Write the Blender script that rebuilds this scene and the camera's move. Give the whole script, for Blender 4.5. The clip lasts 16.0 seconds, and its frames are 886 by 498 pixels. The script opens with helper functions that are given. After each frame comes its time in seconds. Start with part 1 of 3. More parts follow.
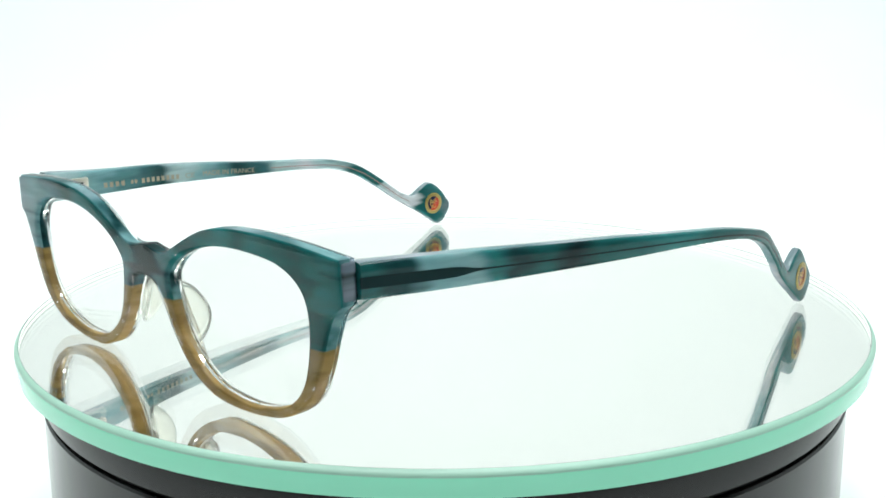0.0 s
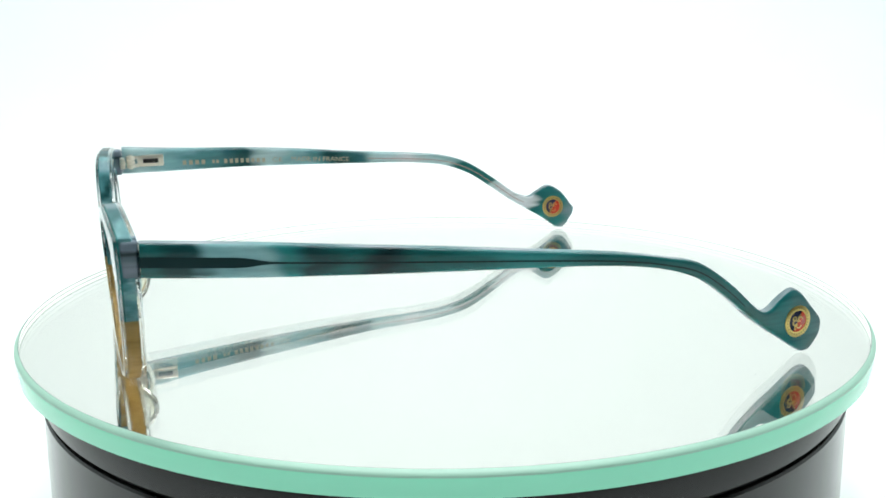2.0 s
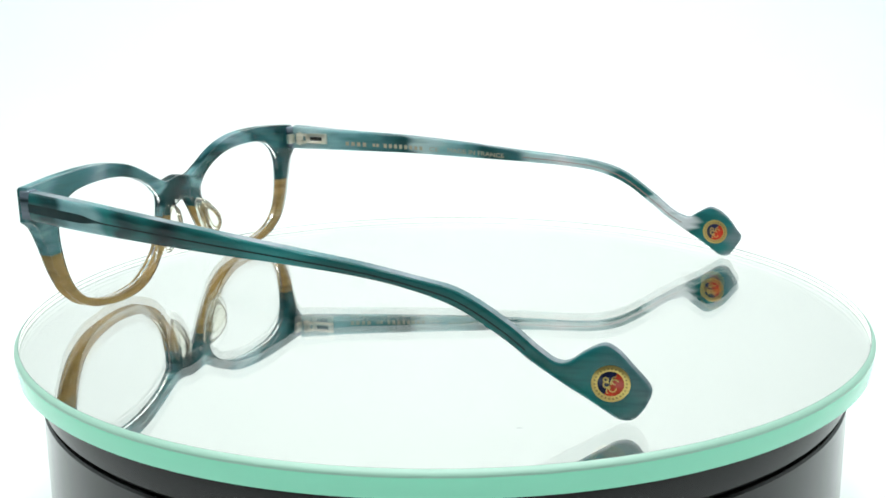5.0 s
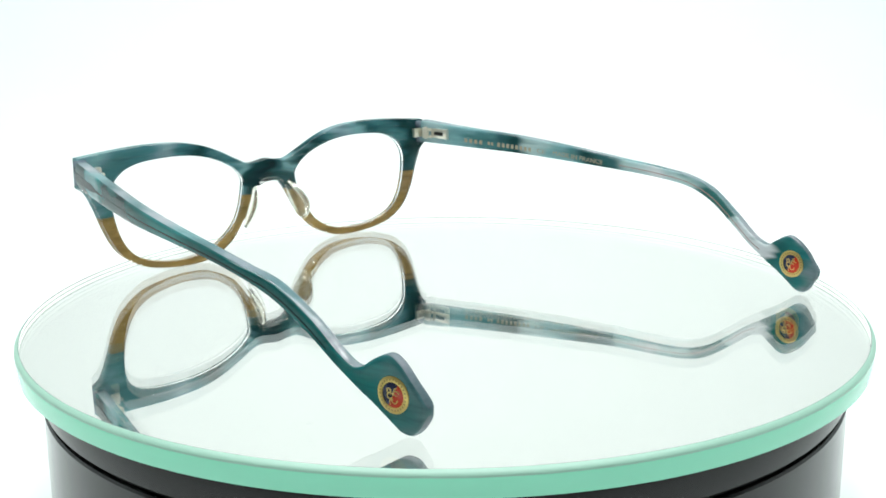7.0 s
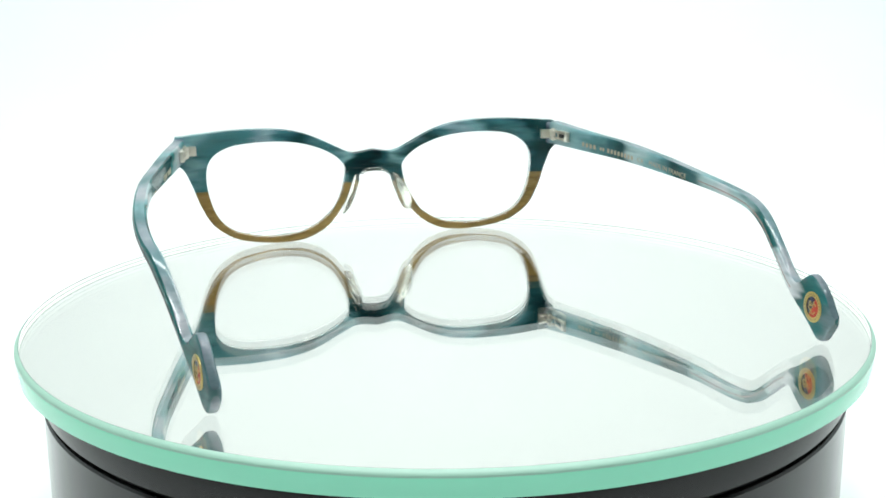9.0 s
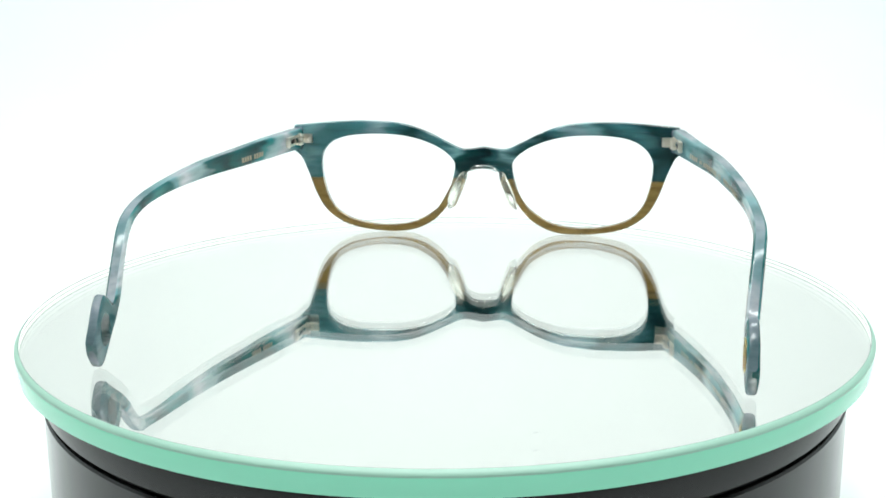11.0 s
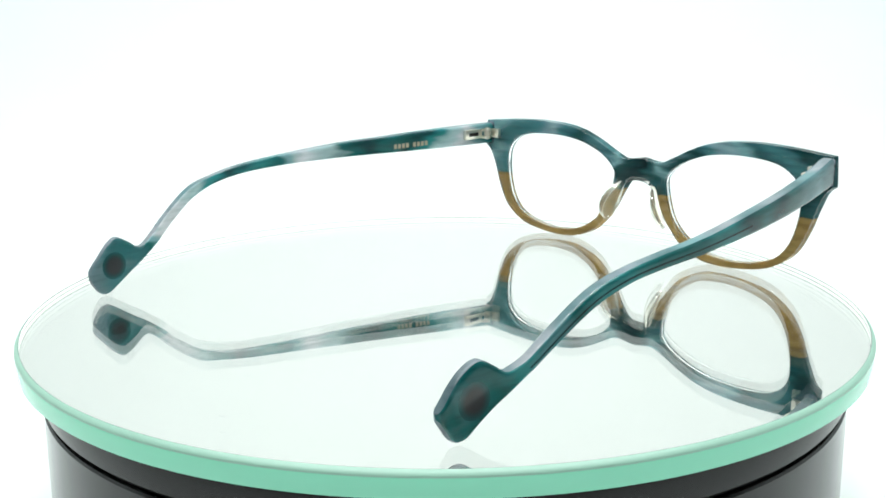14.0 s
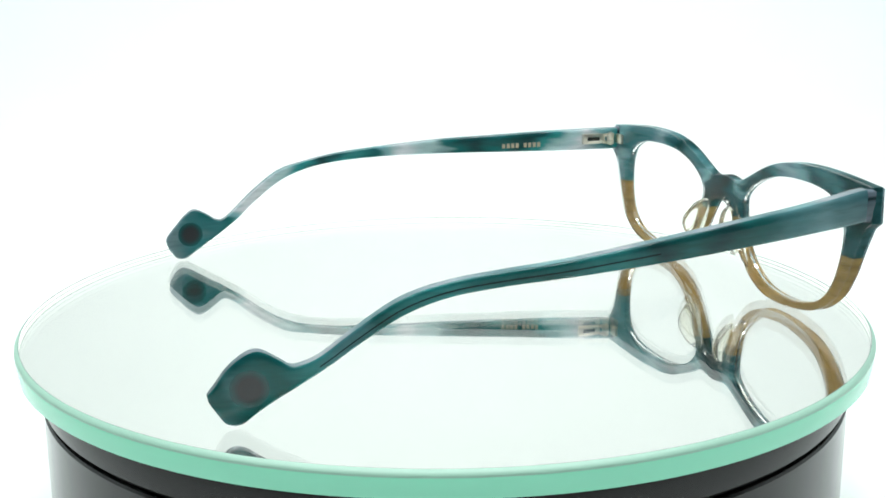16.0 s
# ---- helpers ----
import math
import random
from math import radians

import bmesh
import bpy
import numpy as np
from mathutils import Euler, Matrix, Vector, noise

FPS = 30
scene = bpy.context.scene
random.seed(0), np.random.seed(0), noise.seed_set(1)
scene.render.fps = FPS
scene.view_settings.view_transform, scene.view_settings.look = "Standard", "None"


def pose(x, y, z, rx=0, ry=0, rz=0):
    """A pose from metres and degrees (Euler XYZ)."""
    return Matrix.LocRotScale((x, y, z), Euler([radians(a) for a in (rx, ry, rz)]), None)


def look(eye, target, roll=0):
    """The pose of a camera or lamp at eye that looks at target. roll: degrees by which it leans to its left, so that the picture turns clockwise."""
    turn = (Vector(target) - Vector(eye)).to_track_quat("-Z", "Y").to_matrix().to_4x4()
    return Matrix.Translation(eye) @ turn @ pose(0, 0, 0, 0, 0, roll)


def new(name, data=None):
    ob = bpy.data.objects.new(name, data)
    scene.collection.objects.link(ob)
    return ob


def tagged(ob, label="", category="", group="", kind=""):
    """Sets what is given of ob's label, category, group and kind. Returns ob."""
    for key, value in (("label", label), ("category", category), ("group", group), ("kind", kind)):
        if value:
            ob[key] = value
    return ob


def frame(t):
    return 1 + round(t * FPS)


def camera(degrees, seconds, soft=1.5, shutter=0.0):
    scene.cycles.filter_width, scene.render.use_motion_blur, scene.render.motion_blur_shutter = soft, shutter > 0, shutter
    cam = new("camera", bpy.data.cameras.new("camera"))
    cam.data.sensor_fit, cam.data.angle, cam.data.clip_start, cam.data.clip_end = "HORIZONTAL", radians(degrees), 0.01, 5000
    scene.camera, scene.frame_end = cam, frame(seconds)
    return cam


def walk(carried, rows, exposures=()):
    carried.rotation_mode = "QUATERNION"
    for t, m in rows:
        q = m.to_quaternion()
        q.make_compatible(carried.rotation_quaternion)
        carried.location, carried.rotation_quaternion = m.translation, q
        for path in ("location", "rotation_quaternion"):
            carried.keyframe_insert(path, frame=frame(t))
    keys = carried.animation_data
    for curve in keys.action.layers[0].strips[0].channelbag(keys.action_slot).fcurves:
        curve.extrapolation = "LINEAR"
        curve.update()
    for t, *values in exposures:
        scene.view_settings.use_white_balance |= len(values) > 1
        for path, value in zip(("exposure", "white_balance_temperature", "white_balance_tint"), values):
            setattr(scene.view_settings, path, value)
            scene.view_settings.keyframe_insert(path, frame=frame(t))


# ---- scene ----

MM = 0.001
RATE = 12.8677          # the turntable's degrees a second, clockwise from above
PLATE_R, PLATE_T = 110.6, 5.35
DRUM_R = 105.2
FLOOR_Z = -58.0

# ---- camera ----
cam = camera(44.05, 16.0, soft=1.75)
still = pose(0, -0.28909, 0.08287, 90 - 13.3864, 0, 0.0508) @ pose(0, 0, 0, 0, 0, -0.506)
walk(cam, [(0.0, still), (16.0, still)])

# ---- light ----
world = bpy.data.worlds.new("world")
scene.world = world
world.use_nodes = True
world.node_tree.nodes["Background"].inputs["Color"].default_value = (0.9, 1.0, 1.0, 1)
world.node_tree.nodes["Background"].inputs["Strength"].default_value = 0.4


def area_lamp(name, eye, target, sx, sy, watts, colour):
    data = bpy.data.lights.new(name, "AREA")
    data.shape, data.size, data.size_y, data.energy, data.color = "RECTANGLE", sx, sy, watts, colour
    ob = new(name, data)
    ob.matrix_world = look(eye, target)
    return ob


for y in (-0.20, 0.12):
    area_lamp("tent_lamp_strip", (0, y, 0.66), (0, y, 0), 0.92, 0.06, 5.65, (0.945, 1.0, 0.987))


# ---- materials ----
def material(name, colour=(0.5, 0.5, 0.5), rough=0.5, metal=0.0, trans=0.0, ior=1.5, spec=0.5):
    m = bpy.data.materials.new(name)
    m.use_nodes = True
    b = m.node_tree.nodes["Principled BSDF"]
    b.inputs["Base Color"].default_value = (*colour, 1)
    b.inputs["Roughness"].default_value = rough
    b.inputs["Metallic"].default_value = metal
    b.inputs["Transmission Weight"].default_value = trans
    b.inputs["IOR"].default_value = ior
    b.inputs["Specular IOR Level"].default_value = spec
    return m, m.node_tree.nodes, m.node_tree.links, b


def noise_node(nodes, links, vector, scale, detail=3.0):
    n = nodes.new("ShaderNodeTexNoise")
    n.inputs["Scale"].default_value, n.inputs["Detail"].default_value = scale, detail
    links.new(vector, n.inputs["Vector"])
    return n


def scaled(nodes, links, vector, scale, shift=(0, 0, 0)):
    n = nodes.new("ShaderNodeMapping")
    n.inputs["Scale"].default_value, n.inputs["Location"].default_value = scale, shift
    links.new(vector, n.inputs["Vector"])
    return n.outputs["Vector"]


def maths(nodes, links, kind, a, b):
    n = nodes.new("ShaderNodeMath")
    n.operation = kind
    for k, v in enumerate((a, b)):
        if isinstance(v, (int, float)):
            n.inputs[k].default_value = v
        else:
            links.new(v, n.inputs[k])
    return n.outputs[0]


def mixed(nodes, links, fac, a, b, blend="MIX"):
    n = nodes.new("ShaderNodeMix")
    n.data_type, n.blend_type = "RGBA", blend
    for socket, v in ((n.inputs[0], fac), (n.inputs[6], a), (n.inputs[7], b)):
        if isinstance(v, (int, float)):
            socket.default_value = v
        elif isinstance(v, tuple):
            socket.default_value = (*v, 1)
        else:
            links.new(v, socket)
    return n.outputs[2]


def ramp(nodes, links, fac, stops):
    n = nodes.new("ShaderNodeValToRGB")
    links.new(fac, n.inputs["Fac"])
    n.color_ramp.interpolation = "EASE"
    e = n.color_ramp.elements
    e[0].position, e[0].color = stops[0][0], (*stops[0][1], 1)
    e[1].position, e[1].color = stops[-1][0], (*stops[-1][1], 1)
    for at, colour in stops[1:-1]:
        k = e.new(at)
        k.color = (*colour, 1)
    return n.outputs["Color"]


DARK, DEEP, TEAL = (0.006, 0.024, 0.027), (0.010, 0.106, 0.102), (0.024, 0.195, 0.193)
MIST, PALE = (0.180, 0.370, 0.390), (0.660, 0.700, 0.725)
INK, HAZE = (0.008, 0.054, 0.057), (0.400, 0.570, 0.580)
SLATY, DUSK = (0.062, 0.185, 0.197), (0.026, 0.100, 0.106)
MID, HAZY = (0.058, 0.185, 0.202), (0.230, 0.360, 0.395)


def acetate_colour(nodes, links, axis, span, stops, seed, wobble):
    """Cloudy teal acetate: broad bands along one axis, broken up by streaks that run along it."""
    co = nodes.new("ShaderNodeTexCoord").outputs["Object"]
    sep = nodes.new("ShaderNodeSeparateXYZ")
    links.new(co, sep.inputs[0])
    stretch = (48, 150, 175) if axis == 0 else (200, 50, 230)
    broad = noise_node(nodes, links, scaled(nodes, links, co, tuple(0.8 * v for v in stretch), (seed, seed, seed)), 1.0, 2)
    fine = noise_node(nodes, links, scaled(nodes, links, co, tuple(v * k for v, k in zip(stretch, (1.5, 2, 4))), (seed, 0, seed)), 1.0, 4)
    along = maths(nodes, links, "DIVIDE", maths(nodes, links, "SUBTRACT", sep.outputs[axis], span[0] * MM), (span[1] - span[0]) * MM)
    shift = maths(nodes, links, "MULTIPLY", maths(nodes, links, "SUBTRACT", broad.outputs["Fac"], 0.5), wobble)
    base = ramp(nodes, links, maths(nodes, links, "ADD", along, shift), stops)
    deep = 1.0 if axis == 0 else 0.5
    streak = ramp(nodes, links, fine.outputs["Fac"], [(0.28, (1 - 0.44 * deep, 1 - 0.40 * deep, 1 - 0.40 * deep)), (0.52, (1, 1, 1)), (0.76, (1 + 0.45 * deep, 1 + 0.34 * deep, 1 + 0.34 * deep))])
    return mixed(nodes, links, 1.0, base, streak, "MULTIPLY"), sep, co


def translucent(nodes, links, b, colour, share):
    """Lets part of the light soak through the sheet."""
    t = nodes.new("ShaderNodeBsdfTranslucent")
    links.new(colour, t.inputs["Color"])
    mix = nodes.new("ShaderNodeMixShader")
    mix.inputs["Fac"].default_value = share
    out = nodes["Material Output"]
    links.new(b.outputs[0], mix.inputs[1])
    links.new(t.outputs[0], mix.inputs[2])
    links.new(mix.outputs[0], out.inputs["Surface"])


def acetate(name, axis, span, stops, seed, wobble=0.10, gloss=0.05):
    m, nodes, links, b = material(name, TEAL, 0.10)
    colour, sep, co = acetate_colour(nodes, links, axis, span, stops, seed, wobble)
    links.new(colour, b.inputs["Base Color"])
    rough = noise_node(nodes, links, co, 900, 2)
    bw = nodes.new("ShaderNodeRGBToBW")
    links.new(colour, bw.inputs[0])
    clear = nodes.new("ShaderNodeMapRange")
    clear.inputs["From Min"].default_value, clear.inputs["From Max"].default_value, clear.inputs["To Max"].default_value = 0.12, 0.5, 0.22
    links.new(bw.outputs[0], clear.inputs["Value"])
    links.new(clear.outputs[0], b.inputs["Transmission Weight"])
    links.new(maths(nodes, links, "ADD", maths(nodes, links, "MULTIPLY", rough.outputs["Fac"], 0.06), gloss), b.inputs["Roughness"])
    b.inputs["Specular IOR Level"].default_value = 0.45
    translucent(nodes, links, b, colour, 0.36)
    return m


def front_acetate(stops):
    """Teal laminate above, honey-brown translucent laminate below a straight seam."""
    m, nodes, links, b = material("front_acetate", TEAL, 0.09)
    colour, sep, co = acetate_colour(nodes, links, 0, (-68, 66), stops, 3.0, 0.26)
    grain = noise_node(nodes, links, scaled(nodes, links, co, (90, 90, 500)), 1.0, 3)
    honey = ramp(nodes, links, grain.outputs["Fac"], [(0.3, (0.245, 0.166, 0.060)), (0.6, (0.365, 0.262, 0.103)), (0.8, (0.445, 0.340, 0.157))])
    edge = nodes.new("ShaderNodeMapRange")
    edge.inputs["From Min"].default_value, edge.inputs["From Max"].default_value = 18.9 * MM, 19.15 * MM
    links.new(maths(nodes, links, "ADD", sep.outputs[2], maths(nodes, links, "MULTIPLY", maths(nodes, links, "SUBTRACT", grain.outputs["Fac"], 0.5), 0.0012)), edge.inputs["Value"])
    both = mixed(nodes, links, edge.outputs[0], honey, colour)
    links.new(both, b.inputs["Base Color"])
    translucent(nodes, links, b, both, 0.48)
    b.inputs["Specular IOR Level"].default_value = 0.10
    links.new(maths(nodes, links, "MULTIPLY", maths(nodes, links, "SUBTRACT", 1.0, edge.outputs[0]), 0.35), b.inputs["Transmission Weight"])
    return m


FRONT = front_acetate([(0.015, DUSK), (0.075, INK), (0.134, MID), (0.18, DUSK), (0.23, MIST), (0.284, HAZY), (0.33, MID), (0.373, INK), (0.418, MIST), (0.455, DUSK), (0.49, DARK), (0.55, INK),
                       (0.59, MIST), (0.627, MID), (0.687, INK), (0.746, MID), (0.806, HAZY), (0.866, MID), (0.91, SLATY), (0.97, MIST), (1.0, MID)])
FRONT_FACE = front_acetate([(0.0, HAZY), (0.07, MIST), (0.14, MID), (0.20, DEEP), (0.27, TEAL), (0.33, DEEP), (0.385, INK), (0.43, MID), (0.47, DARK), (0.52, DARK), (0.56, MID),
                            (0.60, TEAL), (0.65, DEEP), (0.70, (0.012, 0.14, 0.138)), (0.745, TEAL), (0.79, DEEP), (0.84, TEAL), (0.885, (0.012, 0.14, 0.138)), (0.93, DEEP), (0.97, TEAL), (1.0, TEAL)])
SLATE = acetate("endpiece_acetate", 2, (28, 38), [(0.0, (0.05, 0.10, 0.12)), (0.25, (0.20, 0.25, 0.31)), (0.5, (0.10, 0.15, 0.18)), (0.62, (0.012, 0.03, 0.035)), (0.72, (0.16, 0.21, 0.26)), (1.0, (0.24, 0.30, 0.35))], 4.4, 0.5)
OUT_L = acetate("temple_acetate", 1, (0, 152), [(0.0, DEEP), (0.03, INK), (0.055, INK), (0.09, MIST), (0.15, (0.28, 0.48, 0.50)), (0.185, TEAL), (0.215, INK), (0.26, DEEP), (0.31, DARK), (0.36, DEEP),
                (0.52, TEAL), (0.6, DEEP), (0.74, DEEP), (0.84, DEEP), (0.92, (0.012, 0.15, 0.15)), (1.0, (0.09, 0.18, 0.19))], 1.3, 0.10)
IN_L = acetate("temple_acetate", 1, (0, 152), [(0.0, TEAL), (0.05, MIST), (0.09, PALE), (0.13, HAZE), (0.17, TEAL), (0.20, INK), (0.27, DEEP), (0.32, INK), (0.385, DEEP), (0.42, HAZE), (0.48, PALE),
               (0.53, MIST), (0.56, DEEP), (0.61, TEAL), (0.66, INK), (0.71, TEAL), (0.75, HAZE), (0.82, PALE), (0.86, MIST), (0.89, DEEP), (0.93, (0.03, 0.13, 0.14)), (1.0, (0.12, 0.20, 0.22))], 5.1, 0.17)
OUT_R = acetate("temple_acetate", 1, (0, 152), [(0.0, (0.05, 0.14, 0.16)), (0.05, (0.08, 0.19, 0.21)), (0.10, (0.13, 0.27, 0.29)), (0.17, MID), (0.24, DEEP), (0.28, INK), (0.34, DEEP), (0.39, INK), (0.46, TEAL),
                (0.54, DEEP), (0.62, DEEP), (0.72, TEAL), (0.80, DEEP), (0.84, MID), (0.87, TEAL), (0.91, DEEP), (0.95, (0.008, 0.11, 0.11)), (0.985, (0.04, 0.15, 0.155)), (1.0, DEEP)], 8.7, 0.11)
IN_R = acetate("temple_acetate", 1, (0, 152), [(0.0, MID), (0.05, HAZE), (0.11, MIST), (0.16, SLATY), (0.21, DUSK), (0.28, INK), (0.315, HAZE), (0.36, MIST), (0.41, SLATY), (0.45, INK),
               (0.51, DUSK), (0.56, HAZE), (0.63, PALE), (0.69, HAZE), (0.73, DEEP), (0.81, DEEP), (0.83, HAZE), (0.87, PALE), (0.90, DEEP), (0.95, (0.02, 0.15, 0.15)), (1.0, (0.16, 0.24, 0.26))], 2.2, 0.17)
RIM = acetate("temple_edge_acetate", 1, (0, 152), [(0.0, (0.24, 0.31, 0.34)), (0.08, (0.36, 0.41, 0.45)), (0.15, MIST), (0.22, (0.08, 0.19, 0.21)), (0.30, (0.34, 0.40, 0.44)), (0.38, (0.13, 0.25, 0.27)), (0.46, (0.40, 0.43, 0.47)),
              (0.55, MIST), (0.62, (0.10, 0.22, 0.24)), (0.70, (0.32, 0.38, 0.42)), (0.78, (0.14, 0.25, 0.27)), (0.85, (0.40, 0.42, 0.45)), (0.91, (0.16, 0.24, 0.26)), (0.96, (0.26, 0.30, 0.34)), (1.0, (0.12, 0.18, 0.20))], 6.6, 0.12, 0.11)
CORE = material("wire_core", (0.003, 0.020, 0.022), 0.25, spec=0.1)[0]
WIRE = material("copper_wire", (0.30, 0.22, 0.20), 0.2)[0]
CRYSTAL = material("clear_acetate", (0.985, 0.985, 0.945), 0.03, 0.0, 1.0, 1.45)[0]


def clear_layer():
    """Clear acetate, smoky teal above the seam."""
    m, nodes, links, b = material("laminated_clear_acetate", (0.97, 0.985, 0.98), 0.03, 0.0, 1.0, 1.28)
    sep = nodes.new("ShaderNodeSeparateXYZ")
    links.new(nodes.new("ShaderNodeTexCoord").outputs["Object"], sep.inputs[0])
    edge = nodes.new("ShaderNodeMapRange")
    edge.inputs["From Min"].default_value, edge.inputs["From Max"].default_value = 18.6 * MM, 19.6 * MM
    links.new(sep.outputs[2], edge.inputs["Value"])
    links.new(mixed(nodes, links, edge.outputs[0], (0.97, 0.98, 0.96), (0.93, 0.945, 0.955)), b.inputs["Base Color"])
    return m


CLEAR = clear_layer()
PAD = material("clear_silicone", (0.97, 0.965, 0.88), 0.04, 0.0, 0.97, 1.49)[0]
LENS = material("coated_lens", (1, 1, 1), 0.0, 0.0, 1.0, 1.25)[0]
STEEL = material("hinge_steel", (0.90, 0.85, 0.74), 0.30, 1.0)[0]
RECESS_SHADE = material("recess_shade", (0.03, 0.028, 0.025), 0.4, 0.8)[0]
GOLD = material("gold_foil", (0.50, 0.38, 0.12), 0.30, 0.9)[0]
SILVER_GOLD = material("stamped_foil", (0.28, 0.265, 0.19), 0.5, 0.2)[0]
OLD_GOLD = material("worn_gold", (0.20, 0.15, 0.05), 0.45, 0.6)[0]
NAVY = material("navy_enamel", (0.008, 0.012, 0.040), 0.15)[0]
RED = material("red_enamel", (0.36, 0.026, 0.010), 0.15)[0]
BLOTS = [material("emblem_underside", c, 0.08)[0] for c in ((0.018, 0.020, 0.022), (0.014, 0.028, 0.030), (0.011, 0.042, 0.043), (0.008, 0.060, 0.060))]


def plate_glass():
    m, nodes, links, b = material("plate_glass", (1.0, 0.994, 0.970), 0.0, 0.0, 1.0, 1.52)
    return m


PLATE = plate_glass()
EDGE = material("green_glass_edge", (0.195, 0.665, 0.45), 0.10, ior=1.7)[0]
BEVEL = material("ground_glass_edge", (0.26, 0.44, 0.355), 0.40)[0]
# dark colour put in for the lines refracted at the clear rim
EDGE_LINE = material("painted_edge_line", (0.15, 0.19, 0.175), 0.5)[0]
FUZZ = material("grey_lint", (0.35, 0.37, 0.37), 0.8)[0]
# pale colour stands in for the light seen through the clear edge
RIM_BRIGHT = material("painted_bright_rim", (0.80, 0.86, 0.83), 0.5)[0]
MIRROR = material("mirror_silver", (1.0, 0.99, 0.98), 0.0, 1.0)[0]


def drum_material():
    m, nodes, links, b = material("black_gloss_plastic", (0.006, 0.006, 0.006), 0.14, spec=0.28)
    co = nodes.new("ShaderNodeTexCoord").outputs["Object"]
    n = noise_node(nodes, links, co, 60, 4)
    links.new(maths(nodes, links, "ADD", maths(nodes, links, "MULTIPLY", n.outputs["Fac"], 0.10), 0.10), b.inputs["Roughness"])
    return m


DRUM = drum_material()
GROOVE = material("groove_black", (0.004, 0.004, 0.004), 0.5)[0]


def cloth(name, colour, glow=0.0):
    m, nodes, links, b = material(name, colour, 0.9, spec=0.1)
    co = nodes.new("ShaderNodeTexCoord").outputs["Object"]
    n = noise_node(nodes, links, co, 2.5, 3)
    tone = ramp(nodes, links, n.outputs["Fac"], [(0.3, tuple(0.97 * v for v in colour)), (0.7, colour)])
    links.new(tone, b.inputs["Base Color"])
    weave = noise_node(nodes, links, co, 1500, 2)
    bump = nodes.new("ShaderNodeBump")
    bump.inputs["Strength"].default_value, bump.inputs["Distance"].default_value = 0.1, 0.0003
    links.new(weave.outputs["Fac"], bump.inputs["Height"])
    links.new(bump.outputs["Normal"], b.inputs["Normal"])
    # Emission added to lift the cloth's brightness; no lamp stands behind it.
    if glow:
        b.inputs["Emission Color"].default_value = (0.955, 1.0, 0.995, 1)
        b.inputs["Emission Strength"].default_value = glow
    return m


SWEEP = cloth("white_cloth_added_glow", (0.740, 0.775, 0.768), 0.085)
TENT = cloth("white_tent_cloth", (0.72, 0.76, 0.76))
ROOM = cloth("dark_room_paint", (0.14, 0.145, 0.15))


# ---- mesh helpers ----
def mesh_from(bm, materials, name, smooth=True, sharp=40):
    bmesh.ops.recalc_face_normals(bm, faces=bm.faces)
    me = bpy.data.meshes.new(name)
    bm.to_mesh(me)
    bm.free()
    for m in materials:
        me.materials.append(m)
    me.polygons.foreach_set("use_smooth", [smooth] * len(me.polygons))
    if smooth:
        me.set_sharp_from_angle(angle=radians(sharp))
    return me


def caps_apart(me):
    """Creases the line where the flat face of a sheet meets its rounded edge."""
    flat = [abs(p.normal.y) > 0.985 for p in me.polygons]
    sides = {}
    for p in me.polygons:
        for k in p.edge_keys:
            sides.setdefault(k, set()).add(flat[p.index])
    crease = me.attributes.get("sharp_edge") or me.attributes.new("sharp_edge", "BOOLEAN", "EDGE")
    for e in me.edges:
        if len(sides[tuple(sorted(e.vertices))]) == 2:
            crease.data[e.index].value = True


def part(name, bm, materials, parent, label="", sharp=40):
    ob = new(name, mesh_from(bm, materials if isinstance(materials, (list, tuple)) else [materials], name, True, sharp))
    ob.parent = parent
    return tagged(ob, label)


def spline(points, n):
    """A smooth open line through a few control points, n places on it, as an array."""
    p = np.array(points, float)
    p = np.vstack([2 * p[0] - p[1], p, 2 * p[-1] - p[-2]])
    out = []
    for s in np.linspace(0, len(points) - 1 - 1e-9, n):
        i, t = int(s), s - int(s)
        a, b, c, d = p[i:i + 4]
        out.append(0.5 * (2 * b + (c - a) * t + (2 * a - 5 * b + 4 * c - d) * t * t + (3 * b - a - 3 * c + d) * t ** 3))
    return np.array(out)


def lathe(bm, profile, steps=192, slots=None):
    """Turns a profile of (radius, height) in mm round the z axis."""
    rings = []
    for r, z in profile:
        if r < 1e-6:
            rings.append([bm.verts.new((0, 0, z * MM))])
        else:
            rings.append([bm.verts.new((r * MM * math.cos(2 * math.pi * k / steps), r * MM * math.sin(2 * math.pi * k / steps), z * MM)) for k in range(steps)])
    for j, (a, b) in enumerate(zip(rings, rings[1:])):
        for k in range(steps):
            q = [a[k % len(a)], a[(k + 1) % len(a)], b[(k + 1) % len(b)], b[k % len(b)]]
            f = bm.faces.new(list(dict.fromkeys(q)))
            f.material_index = slots[j] if slots else 0
    return bm


def rounded_box(bm, lo, hi, bevel, m=Matrix.Identity(4), segments=2):
    """A bevelled block between two corners in mm."""
    made = bmesh.ops.create_cube(bm, size=1)["verts"]
    c, s = (Vector(lo) + Vector(hi)) / 2, Vector(hi) - Vector(lo)
    for v in made:
        v.co = Vector((v.co.x * s.x + c.x, v.co.y * s.y + c.y, v.co.z * s.z + c.z))
    edges = list({e for v in made for e in v.link_edges})
    out = bmesh.ops.bevel(bm, geom=edges, offset=bevel, segments=segments, affect="EDGES", profile=0.5)
    verts = {v for f in out["faces"] for v in f.verts} | {v for v in made if v.is_valid}
    for v in verts:
        v.co = (m @ v.co) * MM
    return bm


